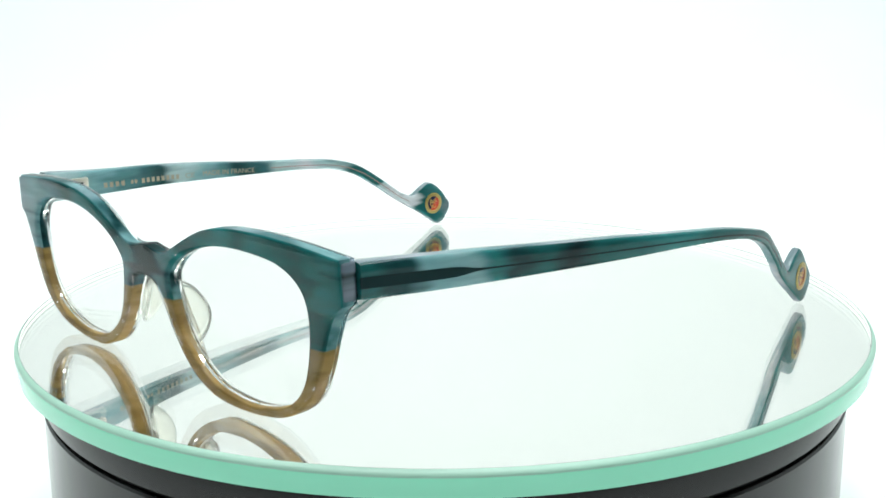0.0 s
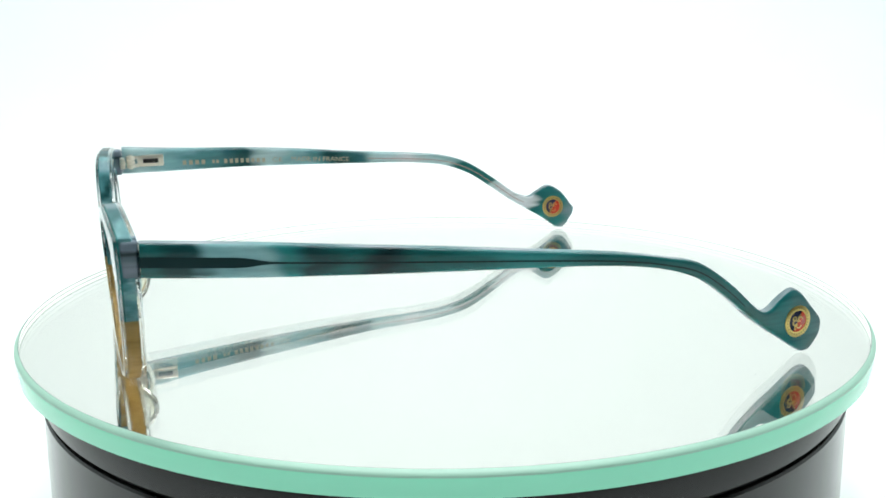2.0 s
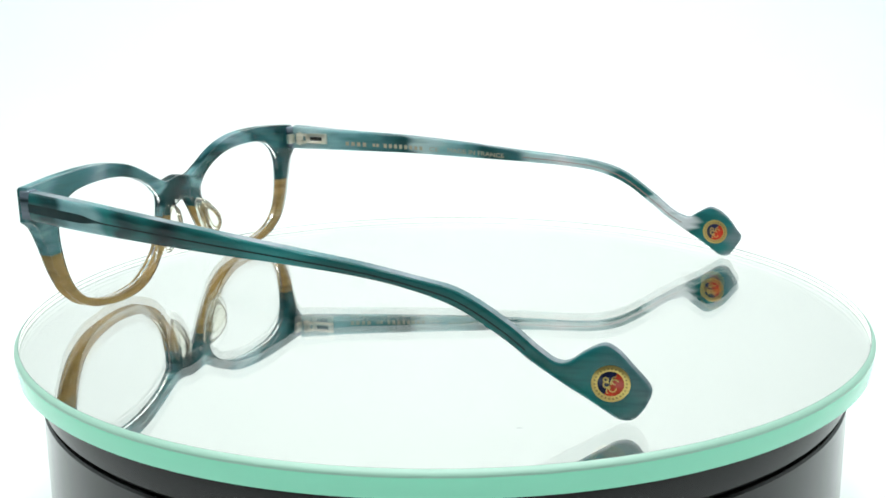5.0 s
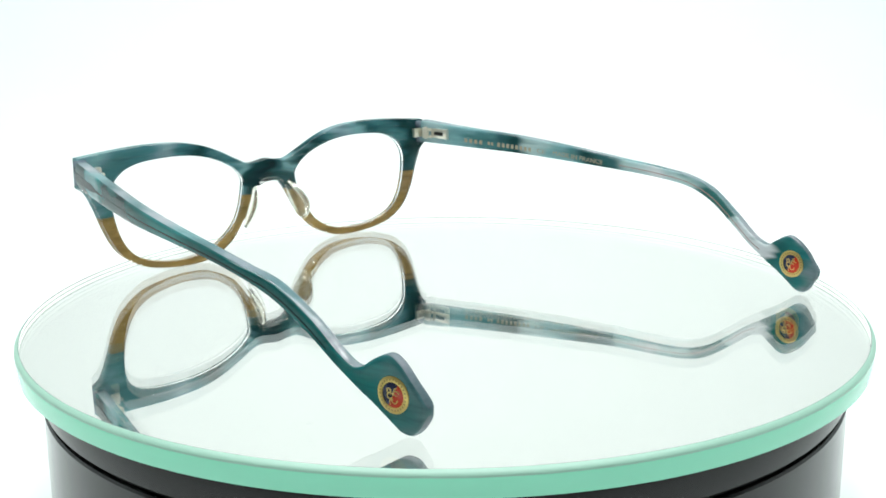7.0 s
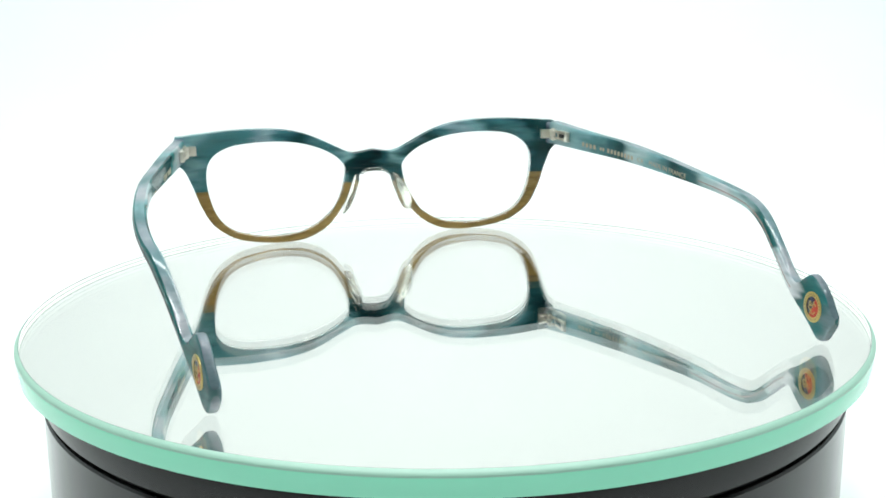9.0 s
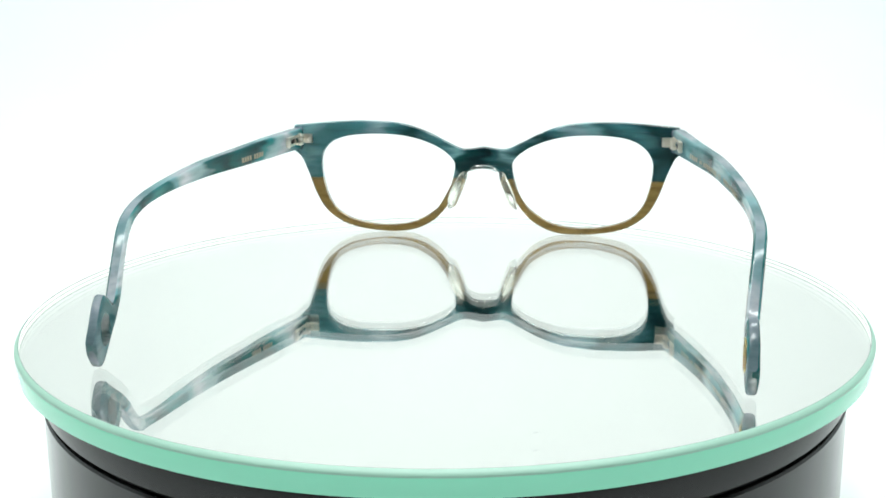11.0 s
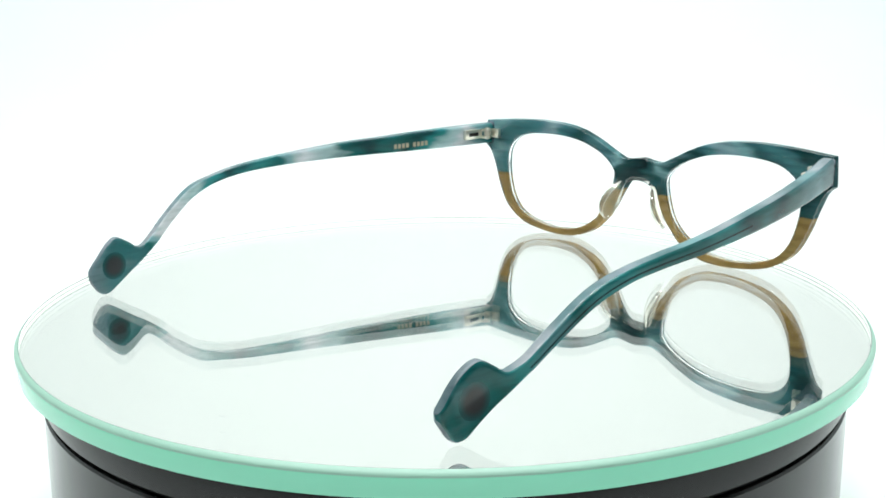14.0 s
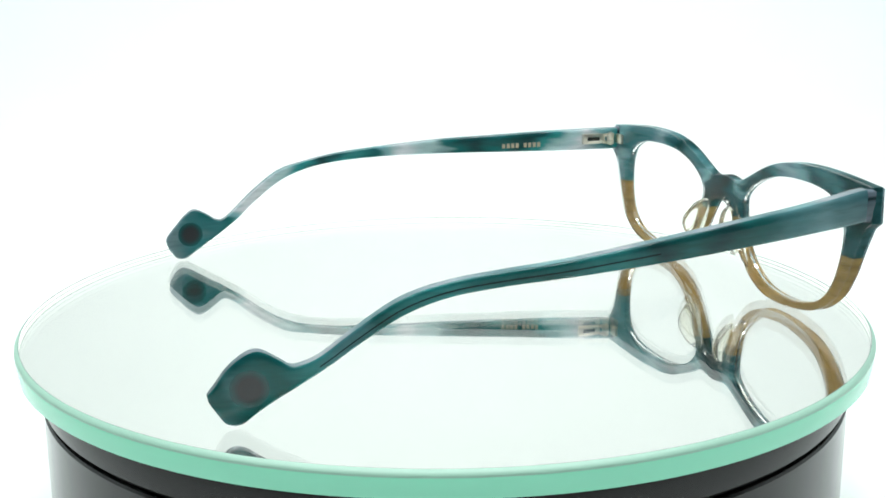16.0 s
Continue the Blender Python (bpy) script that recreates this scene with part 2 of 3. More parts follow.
def cylinder(bm, centre, axis, radius, length, steps=20):
    """A cylinder with softened ends, in mm."""
    q = Vector(axis).to_track_quat("Z", "Y").to_matrix()
    prof = [(0, -0.5), (0.88, -0.5), (1, -0.46), (1, 0.46), (0.88, 0.5), (0, 0.5)]
    rings = []
    for r, h in prof:
        n = 1 if r == 0 else steps
        rings.append([bm.verts.new((Vector(centre) + q @ Vector((r * radius * math.cos(2 * math.pi * k / steps), r * radius * math.sin(2 * math.pi * k / steps), h * length))) * MM) for k in range(n)])
    for a, b in zip(rings, rings[1:]):
        for k in range(steps):
            bm.faces.new(list(dict.fromkeys([a[k % len(a)], a[(k + 1) % len(a)], b[(k + 1) % len(b)], b[k % len(b)]])))
    return bm


# ---- the light tent and the room ----
def backdrop():
    """White cloth that lies under the turntable and sweeps up behind it."""
    bm = bmesh.new()
    rows = [(-0.9, FLOOR_Z * MM), (0.35, FLOOR_Z * MM)]
    for k in range(1, 17):
        a = math.pi / 2 * k / 16
        rows.append((0.35 + 0.35 * math.sin(a), FLOOR_Z * MM + 0.35 * (1 - math.cos(a))))
    rows.append((0.70, 0.75))
    for off in (0.0, -0.004):
        line = []
        for i, (y, z) in enumerate(rows):
            ny, nz = (0, 1) if i < 2 else ((-1, 0) if i == len(rows) - 1 else (-math.sin(math.pi / 2 * (i - 1) / 16), math.cos(math.pi / 2 * (i - 1) / 16)))
            line.append([bm.verts.new((x, y + ny * off, z + nz * off)) for x in (-0.75, 0.75)])
        for a, b in zip(line, line[1:]):
            bm.faces.new((a[0], a[1], b[1], b[0]))
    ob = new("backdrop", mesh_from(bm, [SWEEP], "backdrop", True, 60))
    return tagged(ob, "seamless white cloth sweep with added glow, behind and under the turntable", "backdrop", kind="structure")


def wall(name, lo, hi, mat, label):
    bm = bmesh.new()
    rounded_box(bm, tuple(v * 1000 for v in lo), tuple(v * 1000 for v in hi), 2)
    ob = new(name, mesh_from(bm, [mat], name))
    return tagged(ob, label, "wall", kind="structure")


backdrop()
for side, name in ((-1, "wall_west"), (1, "wall_east")):
    x0, x1 = sorted((side * 0.752, side * 0.77))
    wall(name, (x0, 0.002, -0.062), (x1, 0.72, 0.75), TENT, "plain white cloth side of the light tent")
    wall(name, (x0, -1.2, -0.062), (x1, 0.0, 0.75), ROOM, "plain dark room wall before the open light tent")
wall("ceiling", (-0.77, -0.30, 0.752), (0.77, 0.72, 0.77), TENT, "plain white cloth roof of the light tent")
wall("ceiling", (-0.77, -1.2, 0.752), (0.77, -0.302, 0.77), ROOM, "plain dark room ceiling before the open light tent")
wall("wall_south", (-0.77, -1.23, -0.062), (0.77, -1.202, 0.77), ROOM, "plain dark room wall facing the open light tent")


# ---- turntable ----
def turntable():
    base = new("turntable")
    bm = bmesh.new()
    lathe(bm, [(0, -6.2), (DRUM_R - 2, -6.2), (DRUM_R - 0.4, -6.6), (DRUM_R, -7.4), (DRUM_R, -14.3), (DRUM_R - 0.5, -14.8), (0, -14.8)])
    part("platter", bm, DRUM, base, "glossy black rotating platter rim")
    bm = bmesh.new()
    lathe(bm, [(0, -14.82), (DRUM_R - 1.6, -14.82), (DRUM_R - 1.6, -15.9), (0, -15.9)])
    part("groove", bm, GROOVE, base, "thin shadowed joint line")
    bm = bmesh.new()
    lathe(bm, [(0, -15.95), (DRUM_R - 0.5, -15.95), (DRUM_R, -16.4), (DRUM_R, FLOOR_Z + 3), (DRUM_R - 2, FLOOR_Z + 1), (0, FLOOR_Z + 1)])
    part("drum", bm, DRUM, base, "glossy black drum body")
    for k in range(4):
        bm = bmesh.new()
        a = math.pi / 4 + k * math.pi / 2
        cylinder(bm, (80 * math.cos(a), 80 * math.sin(a), FLOOR_Z + 0.6), (0, 0, 1), 8, 1.2)
        part("rubber_foot", bm, GROOVE, base)
    return tagged(base, "glossy black round motorised turntable on white cloth", "turntable")


LINT = [(44.3, 83.3, 0.4), (88.9, -26.8, 2.0)]


def mirror_plate():
    """Round glass plate, silvered underneath, with a polished green edge."""
    bm = bmesh.new()
    r, t = PLATE_R, PLATE_T
    # the wall's pale and dark bands paint how the clear edge carries light
    lathe(bm, [(0, 0), (r - 1.02, 0), (r - 1.02, -0.8), (r - 1.02, 0.9 - t), (r - 1.02, -t), (0, -t)], 256, [0, 3, 2, 3, 1])
    me = mesh_from(bm, [PLATE, MIRROR, RIM_BRIGHT, EDGE_LINE], "mirror_plate", True, 20)
    me.polygons.foreach_set("use_smooth", [abs(p.normal.z) < 0.5 for p in me.polygons])
    plate = new("mirror_plate", me)
    plate.visible_shadow = False
    bm = bmesh.new()
    # the thin dark ridge on top is added to draw the far rim's line
    lathe(bm, [(r - 1.16, -0.05), (r - 1.14, 0.12), (r - 1.0, 0.12), (r - 0.18, -0.72), (r - 0.05, -0.92), (r, -1.2), (r, 0.25 - t), (r - 0.06, -t), (r - 0.98, -t), (r - 0.98, -0.1)], 256, [2, 2, 1, 1, 1, 0, 0, 0, 0])
    part("polished_edge", bm, [EDGE, BEVEL, EDGE_LINE], plate, "polished mint-green glass edge", 60)
    for x, y, turn in LINT:
        bm = bmesh.new()
        rings = []
        for k in range(9):
            a = turn + k * 0.22
            c = Vector((x + 0.75 * math.cos(a), y + 0.75 * math.sin(a), 0.06))
            rings.append([bm.verts.new((c + Vector((0.05 * math.cos(q) * math.cos(a), 0.05 * math.cos(q) * math.sin(a), 0.05 * math.sin(q)))) * MM) for q in np.linspace(0, 2 * math.pi, 6, endpoint=False)])
        for a, b in zip(rings, rings[1:]):
            for k in range(6):
                bm.faces.new((a[k], a[(k + 1) % 6], b[(k + 1) % 6], b[k]))
        part("lint", bm, FUZZ, plate, "tiny grey lint fibre on the glass")
    return tagged(plate, "round thick glass mirror plate with polished green edge on the turntable", "mirror plate")


TURNTABLE, GLASS = turntable(), mirror_plate()


# ---- eyeglasses ----
# local space in mm: x along the front, y from the front to the tips, z up from the plate
GLASSES = new("eyeglasses")
tagged(GLASSES, "teal and honey-brown acetate eyeglasses, temples open, standing on the mirror plate", "eyeglasses")
MID = -1.3


def bend(u, z, d):
    """Depth of the front at u from its middle and at height z; d is the depth from its middle sheet."""
    return -0.6 - 0.040 * z - 2.2 * (1 - min(1.0, (u / 64.0) ** 2)) + d


TOP_EDGE = [(0, 29.8), (7, 29.0), (12.5, 31.2), (18, 34.0), (24, 36.4), (31, 37.9), (41, 38.5), (52, 38.2), (65.6, 37.1)]
LOW_EDGE = [(65.9, 28.6), (63.3, 26.3), (61, 21.2), (58.4, 14), (54.6, 7.6), (48, 3.0), (40, 1.0), (31, 0.35), (23.5, 1.3), (16.5, 5.0), (11, 11.6), (7.8, 17.5), (4.6, 22.0), (0, 23.0)]
EYE = [(9.9, 22), (11.2, 26.4), (17, 30.5), (26, 33.4), (37, 34.3), (48.6, 33.2), (55.0, 29.2), (56.4, 22), (54.1, 12), (49, 5.9), (40, 2.9), (31, 2.5), (22, 4.5), (13.5, 11.4)]


def closed(points, n):
    m = len(points)
    full = spline(points[-3:] + points + points[:4], (m + 6) * 40 + 1)[3 * 40:(m + 3) * 40]
    return full[np.linspace(0, len(full), n, endpoint=False).astype(int)]


def outline_curve(name, loops, half, bevel):
    cu = bpy.data.curves.new(name, "CURVE")
    cu.dimensions, cu.fill_mode, cu.extrude, cu.bevel_depth, cu.bevel_resolution, cu.offset = "2D", "BOTH", half - bevel, bevel, 4, -bevel
    for loop in loops:
        sp = cu.splines.new("POLY")
        sp.points.add(len(loop) - 1)
        sp.use_cyclic_u = True
        for q, (x, y) in zip(sp.points, loop):
            q.co = (x, y, 0, 1)
    ob = new(name, cu)
    me = bpy.data.meshes.new_from_object(ob.evaluated_get(bpy.context.evaluated_depsgraph_get()))
    bpy.data.objects.remove(ob)
    bpy.data.curves.remove(cu)
    return me


def placed(me, fn):
    bm = bmesh.new()
    bm.from_mesh(me)
    bmesh.ops.remove_doubles(bm, verts=bm.verts, dist=1e-4)
    for v in bm.verts:
        v.co = Vector(fn(*v.co)) * MM
    return bm


def front_place(x, y, z):
    wide = 0.8 * max(0.0, min(1.0, (-x - 30) / 20.0)) * max(0.0, min(1.0, (31 - y) / 6.0))
    return (x + MID - wide, bend(abs(x), y, -z) + 0.011 * x, y)


# ---- the front, its lenses and pads ----
LOCAL_M = Matrix.Translation((-0.059986, -0.055938, 0)) @ Matrix.Rotation(radians(43.0 - 90.0), 4, "Z")


def gpart(name, bm, materials, label="", sharp=40):
    ob = part(name, bm, materials, GLASSES, label, sharp)
    ob.matrix_local = LOCAL_M
    return ob


def front_frame():
    top, low = spline(TOP_EDGE, 60), spline(LOW_EDGE, 80)
    half = np.vstack([top, low])
    left = np.column_stack([-half[::-1, 0], half[::-1, 1]])[1:-1]
    loops = [np.vstack([half, left]), closed(EYE, 90), [(-x, y) for x, y in closed(EYE, 90)]]
    # a coloured sheet laminated between a thin clear sheet in front and a thicker clear one behind
    bm = placed(outline_curve("front", loops, 1.45, 0.45), lambda x, y, z: front_place(x, y, z + 0.30))
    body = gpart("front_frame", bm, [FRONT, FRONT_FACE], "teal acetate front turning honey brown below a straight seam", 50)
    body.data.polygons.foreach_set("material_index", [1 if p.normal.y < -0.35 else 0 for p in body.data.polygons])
    caps_apart(body.data)
    mid = closed(EYE, 90).mean(axis=0)
    for name, grow, half, depth, label in (("clear_layer", 1.03, 0.65, 1.75, "thin clear acetate layer over the front"), ("back_layer", 1.0, 0.75, -1.30, "clear acetate layer laminated behind the front")):
        eye = [(mid[0] + grow * (x - mid[0]), mid[1] + grow * (y - mid[1])) for x, y in closed(EYE, 90)]
        outer = [(0.996 * x, 0.5 + 0.975 * y) for x, y in loops[0]] if grow > 1 else loops[0]
        bm = placed(outline_curve("front", [outer, eye, [(-x, y) for x, y in eye]], half, 0.35), lambda x, y, z: front_place(x, y, z + depth))
        sheet = gpart(name, bm, CLEAR, label, 50)
        caps_apart(sheet.data)
        sheet.visible_shadow = False
    for s in (-1, 1):
        block = bmesh.new()
        rounded_box(block, (min(s * 62.8, s * 65.95) + MID, -2.7, 28.9), (max(s * 62.8, s * 65.95) + MID, 0.9, 36.6), 0.8, segments=4)
        gpart("endpiece", block, SLATE, "smoky slate end piece of the front")


def lens(s):
    """A thin curved lens, built of rings that shrink to its middle."""
    loop = closed(EYE, 96)
    mid = loop.mean(axis=0)
    bm, sheets = bmesh.new(), []
    for d in (-0.6, 0.6):
        rings = [[bm.verts.new(Vector(front_place(s * (mid[0] + f * (x - mid[0])), mid[1] + f * (y - mid[1]), d)) * MM) for x, y in loop] for f in (0.995, 0.8, 0.6, 0.4, 0.2, 0.05)]
        for a, b in zip(rings, rings[1:]):
            for k in range(96):
                bm.faces.new((a[k], a[(k + 1) % 96], b[(k + 1) % 96], b[k]))
        bm.faces.new(rings[-1])
        sheets.append(rings[0])
    for k in range(96):
        bm.faces.new((sheets[0][k], sheets[0][(k + 1) % 96], sheets[1][(k + 1) % 96], sheets[1][k]))
    ob = gpart("lens", bm, LENS, "clear demonstration lens", 30)
    ob.visible_shadow = False


PAD_EDGE = [(-1.6, 21.4), (0.7, 21.6), (2.9, 19.5), (4.4, 15.9), (3.9, 12.8), (2.0, 10.1), (0.2, 8.8), (-1.5, 9.8), (-2.2, 15.5)]


def nose_pad(s):
    """Clear D-shaped pad that leans out behind the rim, on a clear mount along the rim."""
    loop = closed(PAD_EDGE, 48)
    mid = loop.mean(axis=0)

    def put(y, z, h):
        return Vector((s * (11.2 - 0.37 * (z - 9.0) + 0.28 * y + h) + MID, y, z)) * MM
    bm = bmesh.new()
    rings = [[bm.verts.new(put(mid[0] + f * (y - mid[0]), mid[1] + f * (z - mid[1]), h)) for y, z in loop]
             for f, h in ((0.2, -1.75), (0.45, -1.7), (0.70, -1.5), (0.86, -1.15), (0.96, -0.6), (1.0, 0.0), (0.98, 0.45), (0.92, 0.75), (0.80, 0.9), (0.5, 0.9), (0.2, 0.9))]
    for a, b in zip(rings, rings[1:]):
        for k in range(48):
            bm.faces.new((a[k], a[(k + 1) % 48], b[(k + 1) % 48], b[k]))
    bm.faces.new(rings[0])
    bm.faces.new(rings[-1])
    pad = gpart("nose_pad", bm, PAD, "clear slightly yellowed nose pad", 80)
    pad.visible_shadow = False
    bm, rings = bmesh.new(), []
    line = spline([(7.7, 22.6), (8.9, 19.0), (10.9, 14.6), (13.6, 10.2), (16.8, 6.6)], 30)
    for i, (u, z) in enumerate(line):
        fat = math.sin(math.pi * (i + 0.6) / 30.2) ** 0.5
        c = Vector((s * u + MID, bend(u, z, 2.0), z))
        rings.append([bm.verts.new((c + Vector((s * 1.15 * fat * math.cos(a), 1.3 * fat * math.sin(a), 0.5 * fat * math.cos(a)))) * MM) for a in np.linspace(0, 2 * math.pi, 14, endpoint=False)])
    for a, b in zip(rings, rings[1:]):
        for k in range(14):
            bm.faces.new((a[k], a[(k + 1) % 14], b[(k + 1) % 14], b[k]))
    bm.faces.new(rings[0])
    bm.faces.new(rings[-1])
    mount = gpart("pad_mount", bm, CRYSTAL, "clear acetate mount of the nose pad along the rim", 60)
    mount.visible_shadow = False


def bridge_shine():
    """Clear bevel under the bridge."""
    bm = bmesh.new()
    line = spline([(-4.6, 21.9), (-2.6, 22.75), (0, 23.0), (2.6, 22.75), (4.6, 21.9)], 24)
    rings = []
    for x, z in line:
        c = Vector((x + MID, bend(abs(x), z, 2.0), z + 0.15))
        rings.append([bm.verts.new((c + Vector((0, 0.7 * math.cos(a), 0.6 * math.sin(a)))) * MM) for a in np.linspace(0, 2 * math.pi, 10, endpoint=False)])
    for a, b in zip(rings, rings[1:]):
        for k in range(10):
            bm.faces.new((a[k], a[(k + 1) % 10], b[(k + 1) % 10], b[k]))
    bm.faces.new(rings[0])
    bm.faces.new(rings[-1])
    gpart("bridge_bevel", bm, CRYSTAL, "clear bevelled underside of the bridge", 60)


# ---- temples ----
BOW_L = [(0, 63.2), (20, 68.0), (40, 72.4), (60, 76.4), (80, 78.5), (95, 79.0), (106, 78.3), (115, 76.5), (124, 74.2), (137, 71.2), (152, 68.6)]
BOW_R = [(0, 66.2), (20, 71.2), (40, 75.7), (60, 78.4), (80, 79.9), (95, 79.9), (106, 79.5), (115, 78.3), (124, 76.7), (137, 74.6), (152, 73.4)]
TOP_L = [(1, 36.3), (20, 35.6), (40, 34.5), (60, 33.4), (80, 31.7), (95, 30.1), (106, 28.1), (115, 25.7), (124, 19.8), (130.5, 14.2), (133.8, 12.0), (136.2, 12.2), (139.0, 14.2), (142.6, 15.9), (145.4, 14.6), (148.4, 11.4), (150.8, 8.7), (151.9, 6.9)]
LOW_L = [(1, 29.1), (20, 28.7), (40, 28.6), (60, 28.6), (80, 28.3), (95, 27.4), (106, 25.5), (115, 22.1), (123.4, 16.4), (128.6, 12.0), (132.5, 9.2), (135.7, 7.0), (139.1, 4.9), (143.2, 2.2), (146.0, 0.6), (148.6, 0.8), (150.6, 3.1), (151.7, 5.5)]
TOP_R = [(1, 37.2), (20, 35.3), (40, 33.9), (60, 32.0), (80, 29.9), (95, 28.7), (106, 27.4), (115, 24.6), (124, 18.8), (130.5, 14.0), (134.0, 12.4), (136.4, 12.1), (139.0, 13.8), (142.6, 15.7), (145.8, 14.7), (148.8, 12.2), (151.0, 9.2), (152.6, 7.3)]
LOW_R = [(1, 29.1), (20, 28.5), (40, 27.9), (60, 27.0), (80, 26.2), (95, 25.5), (106, 24.2), (115, 21.0), (123.4, 15.6), (129.0, 11.6), (132.8, 9.2), (136.3, 7.1), (139.6, 5.2), (143.2, 2.8), (146.2, 0.8), (149.0, 1.0), (151.2, 4.0), (152.4, 6.0)]
HALF_THICK = [(0, 2.1), (20, 2.0), (80, 1.75), (120, 1.55), (134, 1.5), (142, 1.45), (152, 1.35)]


def at(table, y):
    return float(np.interp(y, [p[0] for p in table], [p[1] for p in table]))


def bow(line, y):
    return float(np.interp(y, line[:, 0], line[:, 1]))


def temple(s, table, top, low, outer, inner):
    n, m = 150, 24
    table = spline(table, 160)
    t, l = spline(top, n), spline(low, n)
    mid = (t + l) / 2
    bm, rings = bmesh.new(), []
    # the last sections close in to a soft end
    for i in range(n):
        end = min(1.0, (n - 1 - i) / 7.0)
        soft = math.sqrt(max(0.0, 1 - (1 - end) ** 2)) * 0.8 + 0.2
        start = 0.975 if i == 0 else 1.0
        c, up = mid[i], (t[i] - l[i]) / 2 * start
        w = at(HALF_THICK, c[0]) * soft * start
        x0 = bow(table, c[0])
        ring = []
        for k in range(m):
            a = 2 * math.pi * (k + 0.5) / m
            ca, sa = math.cos(a), math.sin(a)
            p = abs(ca) ** 0.42 * math.copysign(1, ca)
            q = abs(sa) ** 0.42 * math.copysign(1, sa)
            ring.append(bm.verts.new(Vector((s * (x0 + p * w), c[0] + q * up[0], c[1] + q * up[1])) * MM))
        rings.append(ring)
    for a, b in zip(rings, rings[1:]):
        for k in range(m):
            f = bm.faces.new((a[k], a[(k + 1) % m], b[(k + 1) % m], b[k]))
            turn = 2 * math.pi * (k + 1) / m
            f.material_index = 2 if abs(math.sin(turn)) > 0.9 else (0 if math.cos(turn) > 1e-6 else 1)
    bm.faces.new(rings[0])
    bm.faces.new(rings[-1])
    ob = gpart("temple", bm, [outer, inner, RIM], "cloudy teal acetate temple with a flat diamond-shaped tip", 60)

    def face(y, side):
        """x of the temple's outer (+1) or inner (-1) face at y."""
        return s * (bow(table, y) + side * (at(HALF_THICK, y) + 0.04))

    def middle(y):
        return float(np.interp(y, mid[:, 0], mid[:, 1]))
    return ob, face, middle


def core_wire(ob, face, middle, side, paddle, first, last, mat):
    """Dark wire core that shows as a line, with a wider paddle near the hinge."""
    bm, rows = bmesh.new(), []
    for y in np.linspace(first, last, 80):
        h = 0.15
        if paddle:
            h += 0.9 * (1 / (1 + math.exp((y - 22.5) * 0.8)))
        x, z = face(y, side), middle(y) - 0.2
        rows.append([bm.verts.new(Vector((x + e * math.copysign(0.03, x * side), y, z + d)) * MM) for e, d in ((-3, -h), (1, -h), (1, h), (-3, h))])
    for a, b in zip(rows, rows[1:]):
        for k in range(4):
            bm.faces.new((a[k], a[(k + 1) % 4], b[(k + 1) % 4], b[k]))
    bm.faces.new(rows[0])
    bm.faces.new(rows[-1])
    part("core_wire", bm, mat, ob, "thin wire core inside the temple")


def emblem(ob, face, side, y, z):
    """Round gold emblem with a blue and a red field and a raised gold scroll."""
    bm, r = bmesh.new(), 3.72
    sign = math.copysign(1, face(y, side)) * side

    def disc(r0, r1, a0, a1, h, slot, steps=40, cy=0.0, cz=0.0):
        rows = []
        for k in range(steps + 1):
            a = a0 + (a1 - a0) * k / steps
            row = []
            for rr, hh in ((r0, -0.1), (r0, h), (r1 - 0.08, h), (r1, h - 0.06), (r1, -0.1)):
                yy, zz = y + cy + rr * math.cos(a), z + cz + rr * math.sin(a)
                row.append(bm.verts.new(Vector((face(yy, side) + sign * hh, yy, zz)) * MM))
            rows.append(row)
        for a, b in zip(rows, rows[1:]):
            for k in range(4):
                f = bm.faces.new((a[k], a[k + 1], b[k + 1], b[k]))
                f.material_index = slot
    disc(2.55, r, 0, 2 * math.pi, 0.12, 0, 56)
    split = radians(62)
    disc(0.01, 2.55, split, split + math.pi, 0.06, 1)
    disc(0.01, 2.55, split - math.pi, split, 0.06, 2)
    for cy, cz, r0, r1, a0, a1 in ((-0.95, 0.75, 0.30, 0.60, 0, 6.28), (-0.80, -0.25, 0.42, 0.74, 0.6, 6.0), (0.75, 0.15, 0.62, 0.90, 0.4, 3.6), (0.35, -0.95, 0.55, 0.80, 2.6, 6.4), (1.0, 0.7, 0.72, 0.95, 1.5, 4.6), (-0.2, -1.45, 0.5, 0.74, 1.2, 4.2)):
        disc(r0, r1, a0, a1, 0.13, 0, 24, cy, cz)
    for k in range(26):
        a = 2 * math.pi * k / 26
        disc(2.85, 3.3, a, a + 0.12, 0.15, 3, 2)
    part("emblem", bm, [GOLD, NAVY, RED, OLD_GOLD], ob, "round gold emblem with blue and red fields")
    bm = bmesh.new()
    rows = []
    for rr in (0.02, 2.3, 2.8, 3.3, 3.8):
        rows.append([bm.verts.new(Vector((face(y + rr * math.cos(a), -side) - sign * (0.05 - 0.012 * rr), y + rr * math.cos(a), z + rr * math.sin(a))) * MM) for a in np.linspace(0, 2 * math.pi, 40, endpoint=False)])
    for j, (a, b) in enumerate(zip(rows, rows[1:])):
        for k in range(40):
            bm.faces.new((a[k], a[(k + 1) % 40], b[(k + 1) % 40], b[k])).material_index = j
    part("emblem_back", bm, BLOTS, ob, "dark underside of the emblem showing through")


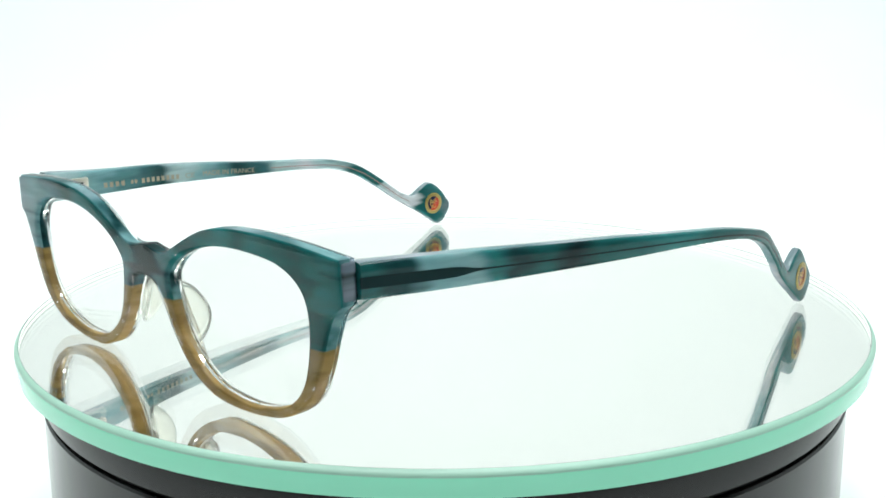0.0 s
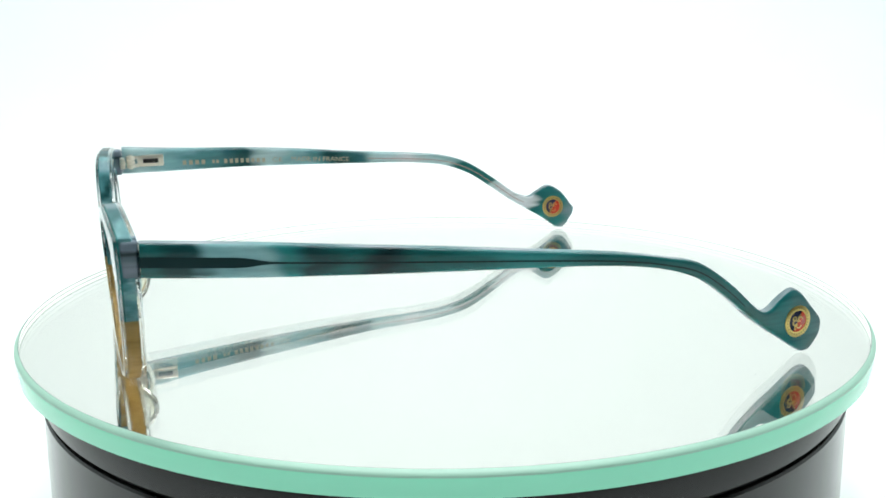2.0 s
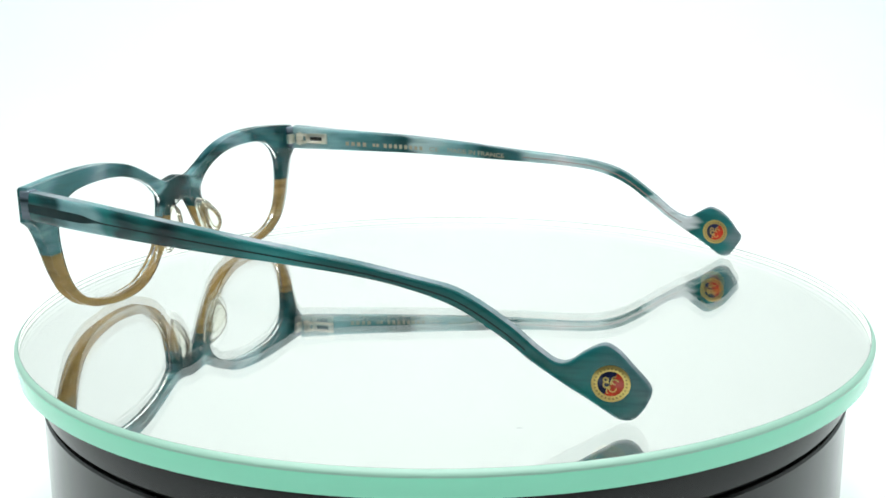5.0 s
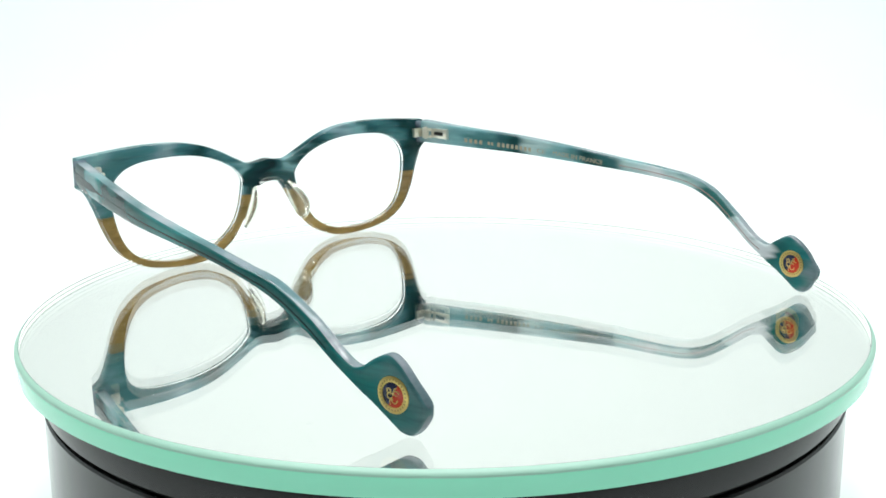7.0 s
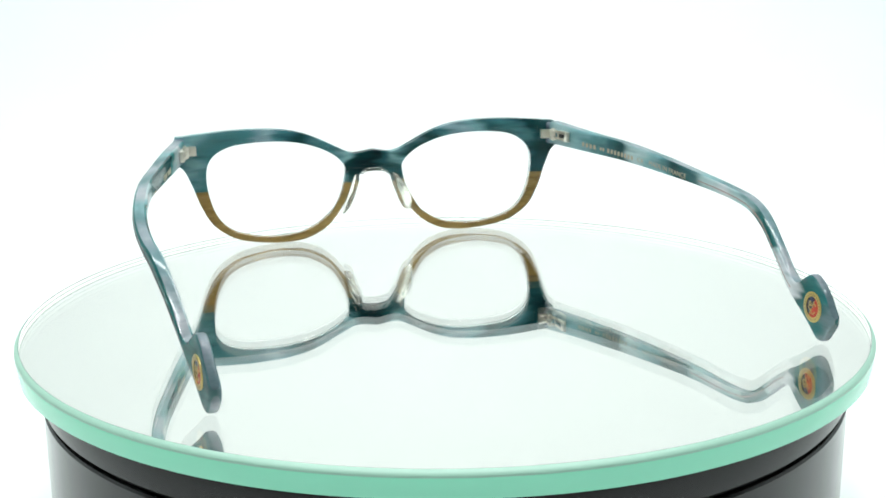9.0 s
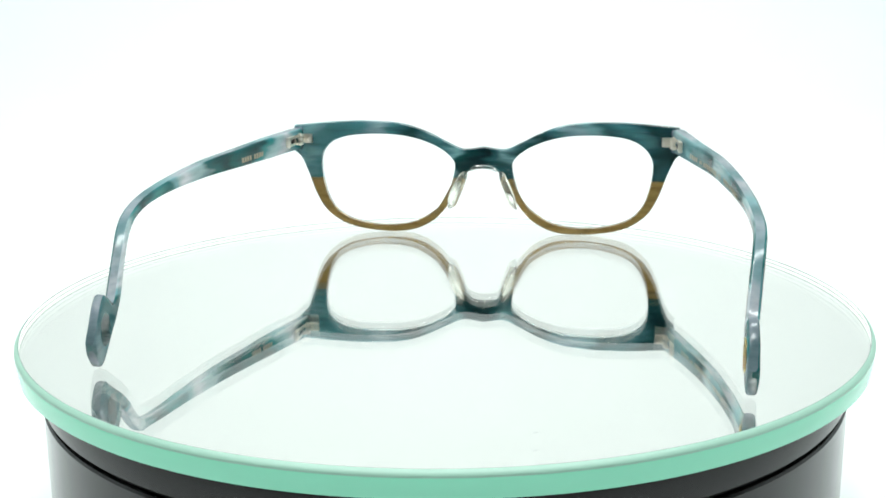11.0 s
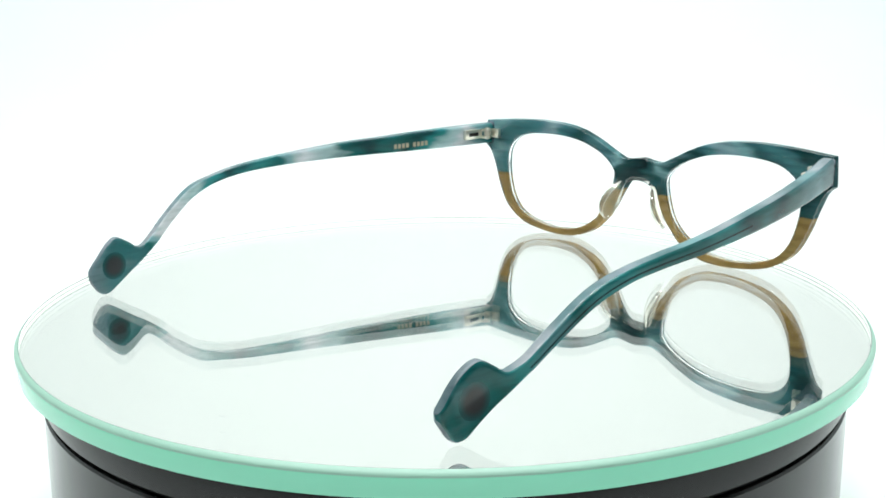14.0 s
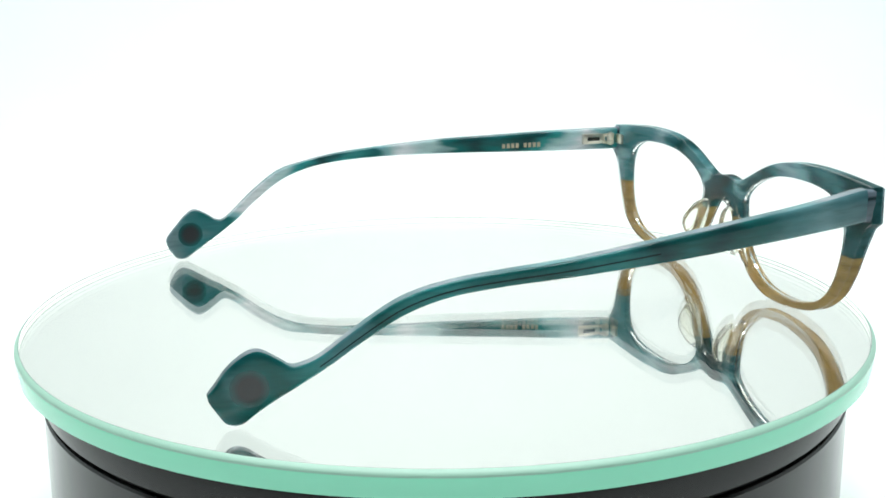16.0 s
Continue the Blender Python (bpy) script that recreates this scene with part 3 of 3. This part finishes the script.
def foil_bars(ob, face, middle, side, spans, dz, way):
    """Stamped foil bars along the temple: (start, length, height)."""
    bm = bmesh.new()
    for y, w, h in spans:
        q = [(y, -h / 2), (y + way * w, -h / 2), (y + way * w, h / 2), (y, h / 2)]
        out = math.copysign(1, face(y, side)) * side
        lo = [bm.verts.new(Vector((face(a, side) + out * 0.03, a, middle(a) + dz + b)) * MM) for a, b in q]
        hi = [bm.verts.new(Vector((face(a, side) - out * 0.08, a, middle(a) + dz + b)) * MM) for a, b in q]
        bm.faces.new(lo)
        bm.faces.new(hi[::-1])
        for k in range(4):
            bm.faces.new((lo[k], lo[(k + 1) % 4], hi[(k + 1) % 4], hi[k]))
    part("foil_stamp", bm, SILVER_GOLD, ob, "faded gold stamped marks")


def foil_text(ob, face, middle, side, words, y, length, dz):
    """Stamped words that read from the hinge towards the tip."""
    cu = bpy.data.curves.new("words", "FONT")
    cu.body, cu.size, cu.extrude = words, 2.0, 0.03
    tmp = new("words", cu)
    me = bpy.data.meshes.new_from_object(tmp.evaluated_get(bpy.context.evaluated_depsgraph_get()))
    bpy.data.objects.remove(tmp)
    bm = bmesh.new()
    bm.from_mesh(me)
    xs = [v.co.x for v in bm.verts]
    k = length / (max(xs) - min(xs))
    out = math.copysign(1, face(y, side)) * side
    for v in bm.verts:
        yy = y + (v.co.x - min(xs)) * k
        v.co = Vector((face(yy, side) + out * v.co.z, yy, middle(yy) + dz + (v.co.y - 0.7))) * MM
    part("lettering", bm, SILVER_GOLD, ob, "faded gold stamped lettering")


def hinge(s, face, z):
    """Riveted steel barrel hinge between the front and a temple."""
    bm = bmesh.new()
    x = abs(face(9, -1))
    rounded_box(bm, (min(s * (x - 0.9), s * (x + 0.6)), 4.6, z - 1.75), (max(s * (x - 0.9), s * (x + 0.6)), 13.2, z + 1.75), 0.45)
    leaf = gpart("hinge", bm, STEEL, "bright steel barrel hinge")
    # dark block set on the leaf in place of a shaded recess
    bm = bmesh.new()
    rounded_box(bm, (min(s * (x - 1.05), s * (x - 0.5)), 7.0, z - 0.7), (max(s * (x - 1.05), s * (x - 0.5)), 11.6, z + 0.7), 0.25)
    part("slot", bm, RECESS_SHADE, leaf, "raised dark block painting the shade of the hinge recess")
    for k in range(3):
        bm = bmesh.new()
        cylinder(bm, (s * (x - 1.6), 3.4, z + (k - 1) * 1.25), (0, 0, 1), 1.25, 1.12)
        rounded_box(bm, (min(s * (x - 1.6), s * (x - 0.2)), 2.6, z + (k - 1) * 1.25 - 0.5), (max(s * (x - 1.6), s * (x - 0.2)), 5.6, z + (k - 1) * 1.25 + 0.5), 0.15) if k != 1 else None
        part("barrel", bm, STEEL, leaf)
    bm = bmesh.new()
    cylinder(bm, (s * (x - 1.6), 3.4, z), (0, 0, 1), 0.6, 4.3)
    part("screw", bm, STEEL, leaf)
    bm = bmesh.new()
    rounded_box(bm, (min(s * (x - 5.4), s * (x - 1.0)), 0.2, z - 1.55), (max(s * (x - 5.4), s * (x - 1.0)), 1.7, z + 1.55), 0.35)
    rounded_box(bm, (min(s * (x - 4.4), s * (x - 3.2)), 1.6, z - 0.7), (max(s * (x - 4.4), s * (x - 3.2)), 1.9, z + 0.7), 0.12)
    part("leaf", bm, STEEL, leaf, "steel leaf set into the front")


front_frame()
for side in (-1, 1):
    lens(side)
    nose_pad(side)
bridge_shine()

ob, face, middle = temple(1, BOW_L, TOP_L, LOW_L, OUT_L, IN_L)
core_wire(ob, face, middle, 1, True, 0.8, 128.0, CORE)
emblem(ob, face, 1, 144.3, 8.2)
foil_bars(ob, face, middle, -1, [(39.4 - 1.5 * k, 1.0, 1.5) for k in range(4)] + [(32.2 - 1.5 * k, 1.0, 1.5) for k in range(4)], -0.9, -1)
hinge(1, face, 32.7)

ob, face, middle = temple(-1, BOW_R, TOP_R, LOW_R, OUT_R, IN_R)
core_wire(ob, face, middle, 1, False, 60.0, 131.0, CORE)
core_wire(ob, face, middle, -1, False, 80.0, 134.0, WIRE)
emblem(ob, face, -1, 144.6, 8.2)
foil_bars(ob, face, middle, -1, [(19.0 + 1.95 * k, 1.1, 1.35) for k in range(4)] + [(28.2 + 1.3 * k, 0.8, 1.0) for k in range(2)] + [(32.0 + 1.75 * k, 1.0, 1.35) for k in range(8)], -0.9, 1)
foil_text(ob, face, middle, -1, "CE", 47.6, 3.4, -0.75)
foil_text(ob, face, middle, -1, "MADE IN FRANCE", 54.0, 19.5, -0.5)
hinge(-1, face, 32.7)


# ---- what moves ----
def motions():
    """The plate, and the eyeglasses on it, turn clockwise at an even pace."""
    rows = [(k * 0.5, pose(0, 0, 0, 0, 0, -RATE * k * 0.5)) for k in range(33)]
    walk(GLASS, rows)
    walk(GLASSES, rows)


motions()
